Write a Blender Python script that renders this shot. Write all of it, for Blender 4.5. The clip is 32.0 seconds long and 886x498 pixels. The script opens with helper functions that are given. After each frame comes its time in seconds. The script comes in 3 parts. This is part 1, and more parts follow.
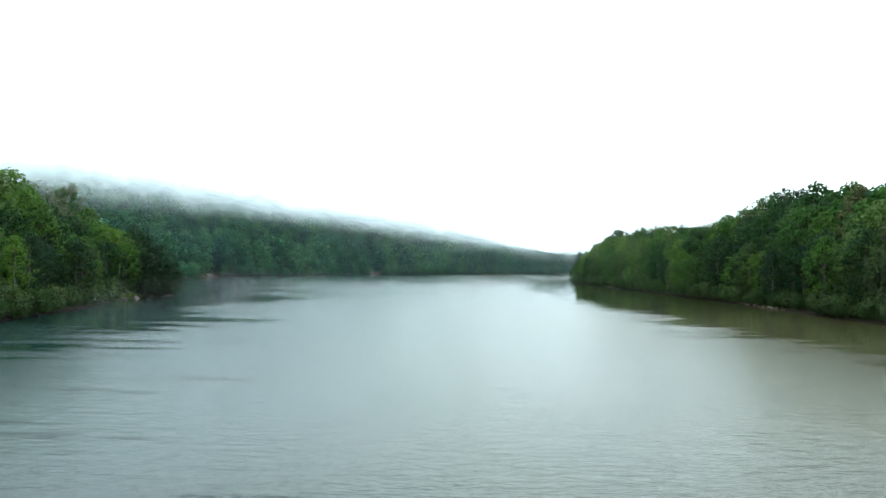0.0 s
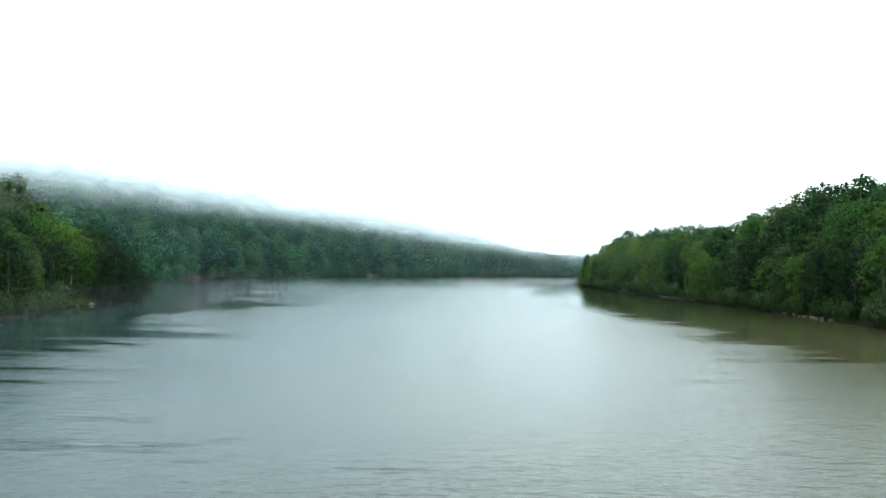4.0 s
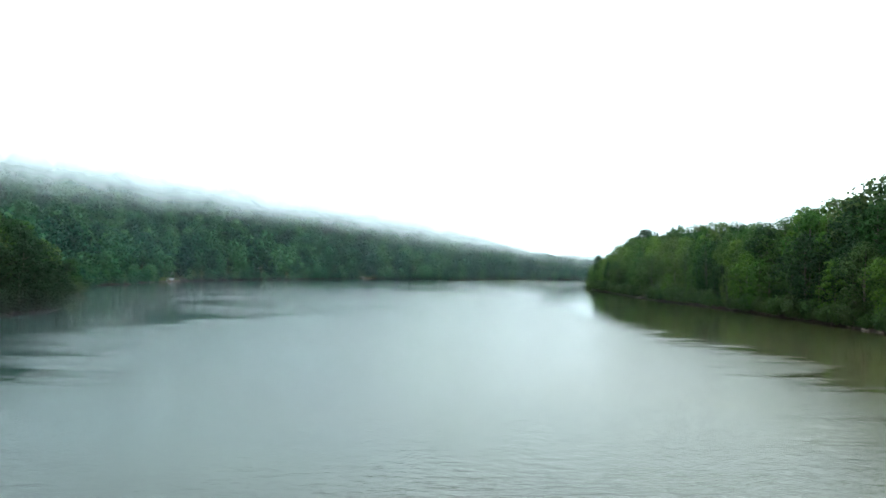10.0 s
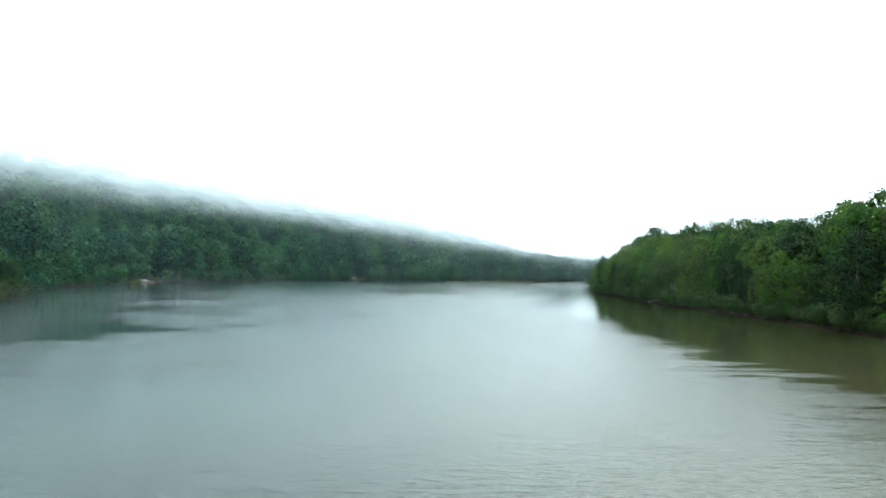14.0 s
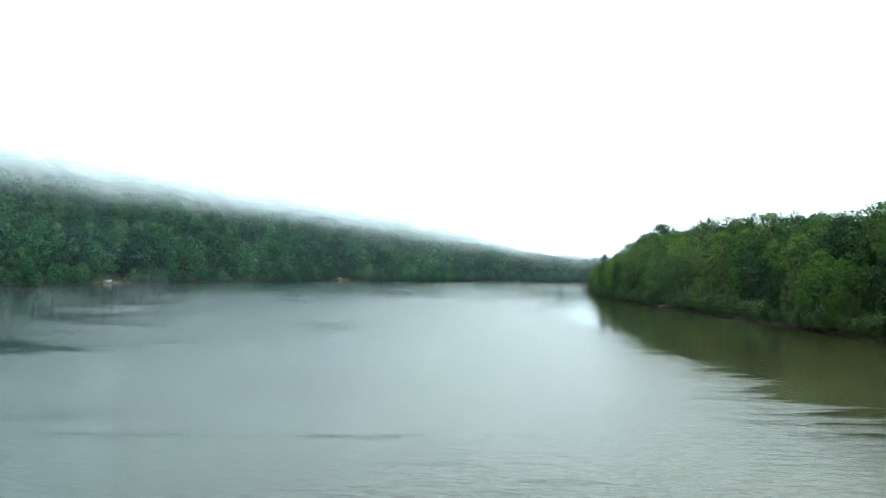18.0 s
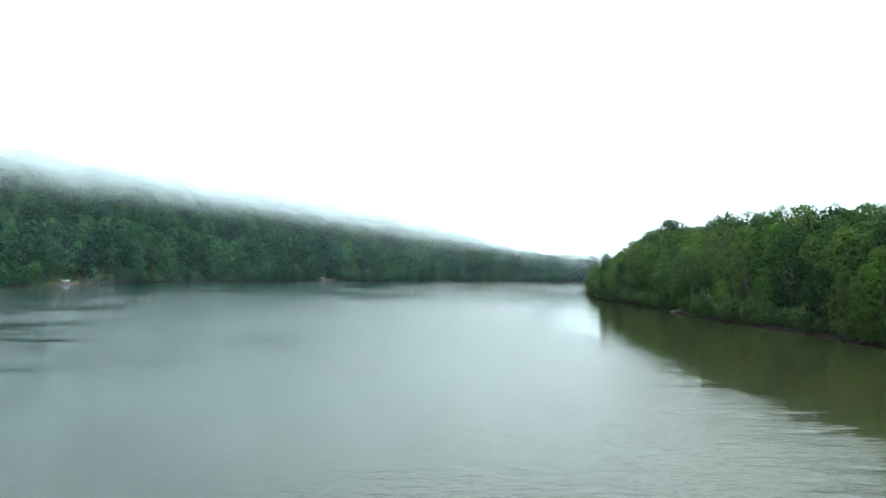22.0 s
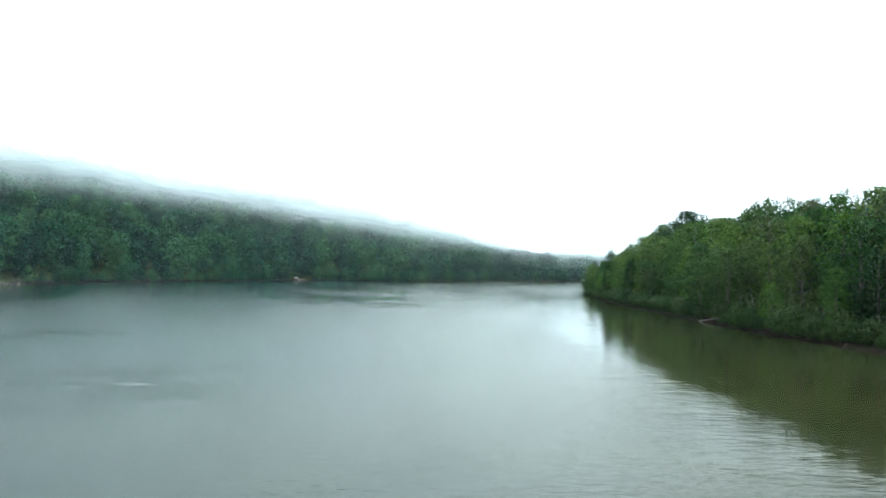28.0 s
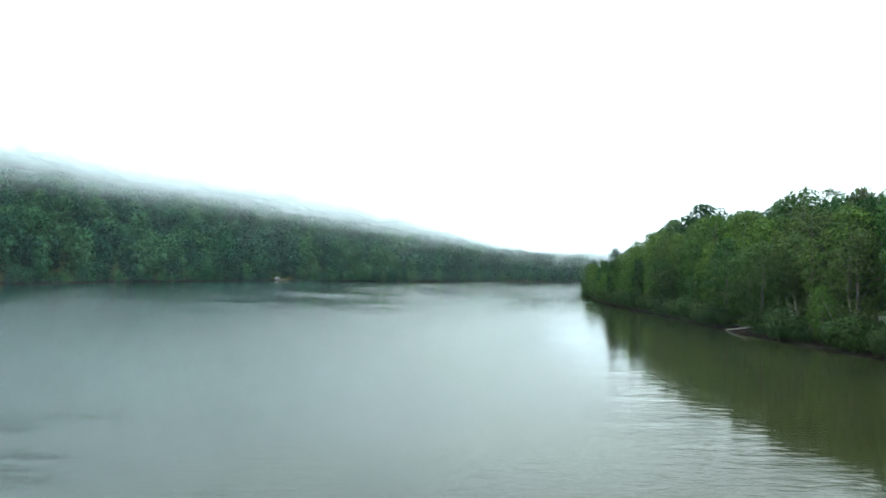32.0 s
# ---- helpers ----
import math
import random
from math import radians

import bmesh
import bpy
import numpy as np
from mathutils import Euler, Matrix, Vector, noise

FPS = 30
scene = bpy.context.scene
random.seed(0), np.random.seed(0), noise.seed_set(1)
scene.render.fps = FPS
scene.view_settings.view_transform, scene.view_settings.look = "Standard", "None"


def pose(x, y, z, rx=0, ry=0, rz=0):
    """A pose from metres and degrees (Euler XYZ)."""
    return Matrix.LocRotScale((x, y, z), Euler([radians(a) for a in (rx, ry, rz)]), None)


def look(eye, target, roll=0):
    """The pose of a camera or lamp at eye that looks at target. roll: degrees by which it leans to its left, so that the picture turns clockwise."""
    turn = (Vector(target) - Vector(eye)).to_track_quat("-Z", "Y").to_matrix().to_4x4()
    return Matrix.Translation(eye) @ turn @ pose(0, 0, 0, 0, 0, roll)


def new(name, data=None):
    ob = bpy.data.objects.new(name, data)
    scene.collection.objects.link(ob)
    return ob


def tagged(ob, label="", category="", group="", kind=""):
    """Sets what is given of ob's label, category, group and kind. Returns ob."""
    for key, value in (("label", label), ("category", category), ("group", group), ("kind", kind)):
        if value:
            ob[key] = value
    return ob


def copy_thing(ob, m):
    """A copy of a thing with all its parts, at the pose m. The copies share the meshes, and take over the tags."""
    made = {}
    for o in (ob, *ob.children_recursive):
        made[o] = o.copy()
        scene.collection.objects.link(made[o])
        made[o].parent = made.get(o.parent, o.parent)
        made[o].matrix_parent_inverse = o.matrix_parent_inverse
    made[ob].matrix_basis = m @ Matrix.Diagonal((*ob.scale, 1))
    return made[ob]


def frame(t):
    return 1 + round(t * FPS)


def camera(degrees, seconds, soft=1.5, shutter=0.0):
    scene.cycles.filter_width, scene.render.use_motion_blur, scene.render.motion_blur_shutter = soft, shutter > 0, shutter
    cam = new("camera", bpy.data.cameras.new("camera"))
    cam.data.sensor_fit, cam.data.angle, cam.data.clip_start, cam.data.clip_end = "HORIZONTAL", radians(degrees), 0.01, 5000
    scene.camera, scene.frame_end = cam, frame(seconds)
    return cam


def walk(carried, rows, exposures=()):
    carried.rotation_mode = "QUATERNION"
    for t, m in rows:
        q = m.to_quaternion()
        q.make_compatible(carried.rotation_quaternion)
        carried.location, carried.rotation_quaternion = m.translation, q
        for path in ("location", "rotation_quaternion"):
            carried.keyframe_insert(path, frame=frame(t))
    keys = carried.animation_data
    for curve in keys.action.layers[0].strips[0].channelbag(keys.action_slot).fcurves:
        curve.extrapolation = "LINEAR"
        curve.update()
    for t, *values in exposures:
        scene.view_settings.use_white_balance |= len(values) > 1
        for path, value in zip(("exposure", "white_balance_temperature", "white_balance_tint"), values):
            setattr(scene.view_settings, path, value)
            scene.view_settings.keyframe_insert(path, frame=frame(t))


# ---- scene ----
cam = camera(58.0, 32.0, soft=1.6)
# seconds, east, north, height over the water, yaw to the left, pitch up, roll
ROWS = [
    (0.0, -0.00, 0.00, 9.99, 0.000, 0.956, -0.705),
    (2.0, 0.51, 11.87, 10.04, 0.047, 1.040, -0.761),
    (4.0, 1.04, 23.89, 10.06, 0.097, 1.111, -0.821),
    (6.0, 1.63, 36.20, 10.08, 0.151, 1.160, -0.888),
    (8.0, 2.35, 48.94, 10.11, 0.202, 1.197, -0.954),
    (10.0, 3.27, 62.17, 10.20, 0.237, 1.230, -1.015),
    (12.0, 4.36, 75.75, 10.32, 0.215, 1.249, -1.067),
    (14.0, 5.56, 89.48, 10.44, 0.104, 1.242, -1.109),
    (16.0, 6.79, 103.30, 10.55, -0.076, 1.227, -1.151),
    (18.0, 8.01, 117.15, 10.65, -0.294, 1.218, -1.199),
    (20.0, 9.20, 130.97, 10.73, -0.542, 1.208, -1.246),
    (22.0, 10.31, 144.66, 10.77, -0.814, 1.185, -1.283),
    (24.0, 11.32, 158.10, 10.78, -1.104, 1.157, -1.310),
    (26.0, 12.20, 171.19, 10.79, -1.403, 1.131, -1.331),
    (28.0, 13.09, 183.94, 10.79, -1.699, 1.110, -1.348),
    (30.0, 14.13, 196.42, 10.79, -1.982, 1.096, -1.364),
    (32.0, 15.27, 208.75, 10.80, -2.256, 1.085, -1.378),
]
walk(cam, [(t, pose(x, y, z, 90 + pitch, roll, yaw)) for t, x, y, z, yaw, pitch, roll in ROWS])

# ---- light ----
world = bpy.data.worlds.new("overcast_sky")
scene.world = world
world.use_nodes = True
wn, wl = world.node_tree.nodes, world.node_tree.links
wn.clear()
sky = wn.new("ShaderNodeTexSky")
sky.sky_type, sky.sun_disc = "NISHITA", False
sky.sun_elevation, sky.sun_rotation = radians(48), radians(150)
sky.air_density, sky.dust_density = 1.0, 4.0
# closed cloud: the clear sky's colour is almost wholly lost in an even white, brighter towards the zenith
wtc = wn.new("ShaderNodeTexCoord")
wsep = wn.new("ShaderNodeSeparateXYZ")
wl.new(wtc.outputs["Generated"], wsep.inputs[0])
wramp = wn.new("ShaderNodeValToRGB")
wramp.color_ramp.elements[0].position, wramp.color_ramp.elements[0].color = 0.0, (1.47, 1.90, 2.05, 1)
wramp.color_ramp.elements[1].position, wramp.color_ramp.elements[1].color = 0.75, (2.03, 2.63, 2.84, 1)
wl.new(wsep.outputs["Z"], wramp.inputs[0])
wbg1 = wn.new("ShaderNodeBackground")
wbg1.inputs["Strength"].default_value = 0.05
wl.new(sky.outputs[0], wbg1.inputs["Color"])
wbg2 = wn.new("ShaderNodeBackground")
wbg2.inputs["Strength"].default_value = 1.0
wl.new(wramp.outputs[0], wbg2.inputs["Color"])
wmix = wn.new("ShaderNodeMixShader")
wmix.inputs[0].default_value = 0.92
wl.new(wbg1.outputs[0], wmix.inputs[1])
wl.new(wbg2.outputs[0], wmix.inputs[2])
wout = wn.new("ShaderNodeOutputWorld")
wl.new(wmix.outputs[0], wout.inputs["Surface"])

sun_data = bpy.data.lights.new("sun", "SUN")
sun_data.energy, sun_data.angle, sun_data.color = 0.7, radians(30), (1.0, 0.96, 0.9)
sun = new("sun", sun_data)
sun.matrix_world = look((0, 0, 300), (-75, 130, 0))


# ---- materials ----
def material(name):
    m = bpy.data.materials.new(name)
    m.use_nodes = True
    n, l = m.node_tree.nodes, m.node_tree.links
    return m, n, l, n["Principled BSDF"]


def noise_node(n, l, coord, scale, detail=4.0, rough=0.55, stretch=(1, 1, 1)):
    mp = n.new("ShaderNodeMapping")
    mp.inputs["Scale"].default_value = stretch
    l.new(coord, mp.inputs[0])
    t = n.new("ShaderNodeTexNoise")
    t.inputs["Scale"].default_value, t.inputs["Detail"].default_value, t.inputs["Roughness"].default_value = scale, detail, rough
    l.new(mp.outputs[0], t.inputs["Vector"])
    return t.outputs["Fac"]


def ramp_node(n, l, fac, stops):
    r = n.new("ShaderNodeValToRGB")
    e = r.color_ramp.elements
    while len(e) < len(stops):
        e.new(0.5)
    for k, (p, c) in zip(e, stops):
        k.position, k.color = p, (*c, 1)
    l.new(fac, r.inputs[0])
    return r.outputs[0]


def math_node(n, l, op, a, b=None):
    m = n.new("ShaderNodeMath")
    m.operation = op
    for i, v in enumerate((a, b)):
        if v is None:
            continue
        if isinstance(v, (int, float)):
            m.inputs[i].default_value = v
        else:
            l.new(v, m.inputs[i])
    return m.outputs[0]


def mix_colour(n, l, fac, a, b, blend="MIX"):
    m = n.new("ShaderNodeMix")
    m.data_type, m.blend_type = "RGBA", blend
    for s, v in ((0, fac), (6, a), (7, b)):
        if isinstance(v, (int, float)):
            m.inputs[s].default_value = v
        elif isinstance(v, tuple):
            m.inputs[s].default_value = (*v, 1)
        else:
            l.new(v, m.inputs[s])
    return m.outputs[2]


def leaf_material(name, tones, per="object", island=0.5):
    """Foliage: a tone for each tree, a lighter or darker one for each spray of leaves."""
    m, n, l, b = material(name)
    geo = n.new("ShaderNodeNewGeometry")
    if per == "object":
        pick = n.new("ShaderNodeObjectInfo").outputs["Random"]
    else:
        at = n.new("ShaderNodeAttribute")
        at.attribute_name = "tone"
        pick = at.outputs["Fac"]
    tone = ramp_node(n, l, pick, [(i / (len(tones) - 1), c) for i, c in enumerate(tones)])
    spray = ramp_node(n, l, geo.outputs["Random Per Island"], [(0.0, (1 - island,) * 3), (1.0, (1 + island,) * 3)])
    col = mix_colour(n, l, 1.0, tone, spray, "MULTIPLY")
    patch = ramp_node(n, l, noise_node(n, l, geo.outputs["Position"], 0.35, 3.0), [(0.3, (0.8, 0.85, 0.9)), (0.7, (1.18, 1.12, 0.95))])
    col = mix_colour(n, l, 1.0, col, patch, "MULTIPLY")
    l.new(col, b.inputs["Base Color"])
    b.inputs["Roughness"].default_value = 0.55
    b.inputs["Specular IOR Level"].default_value = 0.12
    tr = n.new("ShaderNodeBsdfTranslucent")
    l.new(col, tr.inputs["Color"])
    mx = n.new("ShaderNodeMixShader")
    mx.inputs[0].default_value = 0.42
    l.new(b.outputs[0], mx.inputs[1])
    l.new(tr.outputs[0], mx.inputs[2])
    l.new(mx.outputs[0], n["Material Output"].inputs["Surface"])
    return m


def bark_material(name, dark, light, scale=3.0):
    m, n, l, b = material(name)
    tc = n.new("ShaderNodeTexCoord")
    f = noise_node(n, l, tc.outputs["Object"], scale, 6.0, 0.65, (1, 1, 0.18))
    l.new(ramp_node(n, l, f, [(0.3, dark), (0.7, light)]), b.inputs["Base Color"])
    b.inputs["Roughness"].default_value = 0.9
    bp = n.new("ShaderNodeBump")
    bp.inputs["Strength"].default_value, bp.inputs["Distance"].default_value = 0.7, 0.05
    l.new(f, bp.inputs["Height"])
    l.new(bp.outputs[0], b.inputs["Normal"])
    return m


def plain_material(name, dark, light, scale, rough=0.8, bump=0.02):
    m, n, l, b = material(name)
    tc = n.new("ShaderNodeTexCoord")
    f = noise_node(n, l, tc.outputs["Object"], scale, 6.0, 0.6)
    l.new(ramp_node(n, l, f, [(0.3, dark), (0.7, light)]), b.inputs["Base Color"])
    b.inputs["Roughness"].default_value = rough
    bp = n.new("ShaderNodeBump")
    bp.inputs["Strength"].default_value, bp.inputs["Distance"].default_value = 0.6, bump
    l.new(f, bp.inputs["Height"])
    l.new(bp.outputs[0], b.inputs["Normal"])
    return m


GREENS = [(0.011, 0.036, 0.012), (0.020, 0.062, 0.016), (0.036, 0.100, 0.018), (0.062, 0.138, 0.022), (0.092, 0.172, 0.024), (0.018, 0.058, 0.015), (0.088, 0.150, 0.038), (0.075, 0.110, 0.036), (0.030, 0.088, 0.022), (0.090, 0.098, 0.042)]
LEAF = leaf_material("leaves", GREENS, island=0.16)
LEAF_LIGHT = leaf_material("young_leaves", [(0.058, 0.126, 0.024), (0.100, 0.160, 0.032)], island=0.15)
LEAF_DARK = leaf_material("dark_leaves", [(0.012, 0.036, 0.015), (0.018, 0.046, 0.017)], island=0.15)
LEAF_SHRUB = leaf_material("shrub_leaves", [(0.024, 0.058, 0.018), (0.046, 0.090, 0.024), (0.062, 0.094, 0.036), (0.032, 0.080, 0.022)], island=0.18)
LEAF_PALE = leaf_material("sparse_leaves", [(0.10, 0.13, 0.055), (0.085, 0.105, 0.06)])
# the blue of distant haze is mixed into these leaf tones: less red, more blue
LEAF_HAZED = leaf_material("hazed_hill_leaves", [(0.009, 0.046, 0.032), (0.017, 0.076, 0.044), (0.030, 0.106, 0.052), (0.058, 0.150, 0.060)], per="tone", island=0.12)
BARK = bark_material("bark", (0.045, 0.038, 0.030), (0.14, 0.12, 0.10))
BARK_GREY = bark_material("grey_twigs", (0.060, 0.052, 0.042), (0.15, 0.135, 0.115))
BARK_PALE = bark_material("weathered_wood", (0.20, 0.18, 0.15), (0.38, 0.35, 0.30))


def ground_material():
    m, n, l, b = material("bank_soil")
    geo = n.new("ShaderNodeNewGeometry")
    f = noise_node(n, l, geo.outputs["Position"], 0.4, 6.0, 0.65)
    soil = ramp_node(n, l, f, [(0.3, (0.008, 0.006, 0.004)), (0.55, (0.017, 0.012, 0.008)), (0.80, (0.060, 0.036, 0.024))])
    litter = ramp_node(n, l, noise_node(n, l, geo.outputs["Position"], 0.9, 5.0, 0.6), [(0.35, (0.03, 0.035, 0.015)), (0.65, (0.055, 0.075, 0.025))])
    sep = n.new("ShaderNodeSeparateXYZ")
    l.new(geo.outputs["Position"], sep.inputs[0])
    wob = math_node(n, l, "ADD", sep.outputs["Z"], math_node(n, l, "MULTIPLY", f, 1.2))
    up = ramp_node(n, l, math_node(n, l, "MULTIPLY", wob, 0.4), [(0.5, (0, 0, 0)), (0.75, (1, 1, 1))])
    l.new(mix_colour(n, l, up, soil, litter), b.inputs["Base Color"])
    b.inputs["Roughness"].default_value = 0.95
    b.inputs["Specular IOR Level"].default_value = 0.1
    bp = n.new("ShaderNodeBump")
    bp.inputs["Strength"].default_value, bp.inputs["Distance"].default_value = 0.8, 0.3
    l.new(f, bp.inputs["Height"])
    l.new(bp.outputs[0], b.inputs["Normal"])
    return m


def water_material():
    m, n, l, b = material("river_water")
    geo = n.new("ShaderNodeNewGeometry")
    pos = geo.outputs["Position"]
    sep = n.new("ShaderNodeSeparateXYZ")
    l.new(pos, sep.inputs[0])

    def times(a, b):
        return math_node(n, l, "MULTIPLY", a, b)

    def plus(a, b):
        return math_node(n, l, "ADD", a, b)

    def between(v, lo, hi):
        k = n.new("ShaderNodeMapRange")
        k.interpolation_type = "SMOOTHSTEP"
        k.inputs["From Min"].default_value, k.inputs["From Max"].default_value = lo, hi
        l.new(v, k.inputs["Value"])
        return k.outputs[0]

    # silt: clearer, bluer water to the west, a tan plume along the east side
    plume = between(plus(sep.outputs["X"], times(noise_node(n, l, pos, 0.02, 3.0), 60.0)), -10, 75)
    tan = mix_colour(n, l, between(sep.outputs["Y"], 120, 260), (0.054, 0.050, 0.024), (0.026, 0.028, 0.011))
    silt = mix_colour(n, l, plume, (0.012, 0.030, 0.029), tan)
    cloudy = ramp_node(n, l, noise_node(n, l, pos, 0.045, 5.0, 0.6), [(0.3, (0.7, 0.72, 0.75)), (0.7, (1.35, 1.3, 1.25))])
    l.new(mix_colour(n, l, 1.0, silt, cloudy, "MULTIPLY"), b.inputs["Base Color"])
    b.inputs["IOR"].default_value = 1.33
    b.inputs["Specular IOR Level"].default_value = 0.155
    # sheltered water lies calm; the open river is ruffled, and between them the wind draws streaks
    lee = n.new("ShaderNodeAttribute")
    lee.attribute_name = "lee"
    broad = noise_node(n, l, pos, 0.034, 4.0, 0.6, (0.8, 1.0, 1))
    streaks = noise_node(n, l, pos, 0.26, 7.0, 0.68, (0.15, 1.0, 1))
    # under the spit the breeze fades out evenly, with no streaks
    even = times(between(sep.outputs["X"], -5, 30), times(between(sep.outputs["Y"], 150, 230), between(sep.outputs["Y"], 430, 350)))
    gusts = math_node(n, l, "SUBTRACT", plus(times(broad, 0.80), times(streaks, 1.15)), 0.975)
    mixed = plus(plus(times(gusts, math_node(n, l, "SUBTRACT", 1.0, times(even, 0.8))), 0.8), times(math_node(n, l, "SUBTRACT", 0.5, lee.outputs["Fac"]), 0.52))
    ruffle = between(mixed, 0.72, 0.90)
    l.new(plus(times(ruffle, 0.14), 0.05), b.inputs["Roughness"])
    swell = noise_node(n, l, pos, 0.16, 2.0, 0.5, (0.6, 1.2, 1))
    chop = noise_node(n, l, pos, 0.8, 2.0, 0.5, (0.6, 1.4, 1))
    fine = noise_node(n, l, pos, 3.2, 2.0, 0.5, (0.5, 1.5, 1))
    h = times(swell, 0.05)
    h = plus(h, times(chop, plus(times(ruffle, 0.065), 0.030)))
    h = plus(h, times(fine, plus(times(ruffle, 0.034), 0.005)))
    bp = n.new("ShaderNodeBump")
    bp.inputs["Strength"].default_value, bp.inputs["Distance"].default_value = 0.6, 1.0
    l.new(h, bp.inputs["Height"])
    l.new(bp.outputs[0], b.inputs["Normal"])
    return m


def mist_material(name, dens, low, high, scale, rise=None, hue=(0.985, 0.985, 0.985), base=0.0, far=0.0, wave=12.0):
    """Thin cloud: droplets that scatter the light of the whole sky above; it thickens between two heights."""
    m, n, l, b = material(name)
    geo = n.new("ShaderNodeNewGeometry")
    pos = geo.outputs["Position"]
    sep = n.new("ShaderNodeSeparateXYZ")
    l.new(pos, sep.inputs[0])
    f = noise_node(n, l, pos, scale, 4.0, 0.6, (1, 1, 2.0))
    us = n.new("ShaderNodeSeparateXYZ")
    l.new(n.new("ShaderNodeTexCoord").outputs["UV"], us.inputs[0])

    def smooth(v, lo, hi):
        k = n.new("ShaderNodeMapRange")
        k.interpolation_type = "SMOOTHSTEP"
        k.inputs["From Min"].default_value, k.inputs["From Max"].default_value = lo, hi
        l.new(v, k.inputs["Value"])
        return k.outputs[0]

    def times(a, b):
        return math_node(n, l, "MULTIPLY", a, b)

    def plus(a, b):
        return math_node(n, l, "ADD", a, b)

    # soft towards every edge of the sheet
    eu = times(times(us.outputs["X"], math_node(n, l, "SUBTRACT", 1.0, us.outputs["X"])), 4.0)
    ev = times(times(us.outputs["Y"], math_node(n, l, "SUBTRACT", 1.0, us.outputs["Y"])), 4.0)
    edge = times(math_node(n, l, "POWER", eu, 0.35), math_node(n, l, "POWER", ev, 0.35))
    if rise:
        # the cloud's base sinks to the east
        lift = plus(sep.outputs["Z"], times(math_node(n, l, "MAXIMUM", sep.outputs["X"], -170.0), 0.085))
        lift = plus(lift, times(math_node(n, l, "MAXIMUM", plus(sep.outputs["X"], 70.0), 0.0), 0.028))
        lift = plus(lift, times(math_node(n, l, "MAXIMUM", math_node(n, l, "SUBTRACT", 420.0, sep.outputs["Y"]), 0.0), 0.09))
        lift = plus(lift, times(math_node(n, l, "SUBTRACT", f, 0.5), wave))
        thick = math_node(n, l, "POWER", smooth(lift, *rise), 1.9)
        haze = plus(times(smooth(sep.outputs["Y"], 560, 830), far), base)
        a = times(plus(thick, haze), dens)
    else:
        a = times(times(ramp_node(n, l, f, [(low, (0, 0, 0)), (high, (1, 1, 1))]), edge), dens)
        # rising mist thins out upwards
        a = times(a, math_node(n, l, "POWER", math_node(n, l, "SUBTRACT", 1.0, us.outputs["Y"]), 1.4))
    n.remove(b)
    # scattering has no side of its own: light from above reaches the eye through both faces
    up, down = n.new("ShaderNodeCombineXYZ"), n.new("ShaderNodeCombineXYZ")
    up.inputs[2].default_value, down.inputs[2].default_value = 1.0, -1.0
    df, tl = n.new("ShaderNodeBsdfDiffuse"), n.new("ShaderNodeBsdfTranslucent")
    for k, way in ((df, up), (tl, down)):
        k.inputs["Color"].default_value = (*hue, 1)
        l.new(way.outputs[0], k.inputs["Normal"])
    m1 = n.new("ShaderNodeAddShader")
    l.new(df.outputs[0], m1.inputs[0])
    l.new(tl.outputs[0], m1.inputs[1])
    tp = n.new("ShaderNodeBsdfTransparent")
    m2 = n.new("ShaderNodeMixShader")
    l.new(math_node(n, l, "MINIMUM", a, 1.0), m2.inputs[0])
    l.new(tp.outputs[0], m2.inputs[1])
    l.new(m1.outputs[0], m2.inputs[2])
    l.new(m2.outputs[0], n["Material Output"].inputs["Surface"])
    return m


SOIL, WATER = ground_material(), water_material()

# ---- the lie of the land ----
RIGHT_BANK = [(-1500, 90), (-300, 84), (60, 80), (140, 78), (200, 78), (250, 79), (290, 77), (330, 73.2), (346, 72.5), (390, 74), (425, 73.4), (446, 73.8), (475, 78), (500, 82.3), (530, 87.2), (552, 90.6)]
LEFT_BANK = [(-1500, -75), (-300, -72), (60, -69), (125, -69), (164, -72), (195, -78), (204, -75), (216, -73.6), (228, -76), (240, -84), (254, -91), (280, -101), (306, -108), (331, -123), (365, -132), (390, -136), (403, -132), (425, -137), (463, -137)]
FAR_BANK = [(-132, 490), (-109, 546), (-77, 598), (-56, 640), (-20, 660), (6, 680), (42, 721), (83, 764), (129, 795), (200, 825), (330, 850), (900, 880), (1500, 890)]
SPIT = [(1500, 500), (900, 515), (300, 556), (160, 574), (112, 574), (97, 567)]
RIVER = [(x, y) for y, x in LEFT_BANK] + FAR_BANK + SPIT + [(x, y) for y, x in reversed(RIGHT_BANK)]


def inland(px, py):
    """Metres from the shore: above 0 on land, below 0 on the river."""
    px, py = np.asarray(px, float), np.asarray(py, float)
    best, inside = np.full(px.shape, 1e9), np.zeros(px.shape, bool)
    for (ax, ay), (bx, by) in zip(RIVER, RIVER[1:] + RIVER[:1]):
        dx, dy = bx - ax, by - ay
        k = np.clip(((px - ax) * dx + (py - ay) * dy) / (dx * dx + dy * dy), 0, 1)
        best = np.minimum(best, np.hypot(px - ax - k * dx, py - ay - k * dy))
        if dy:
            cross = (ay > py) != (by > py)
            inside ^= cross & (px < (py - ay) * dx / dy + ax)
    return np.where(inside, -best, best)


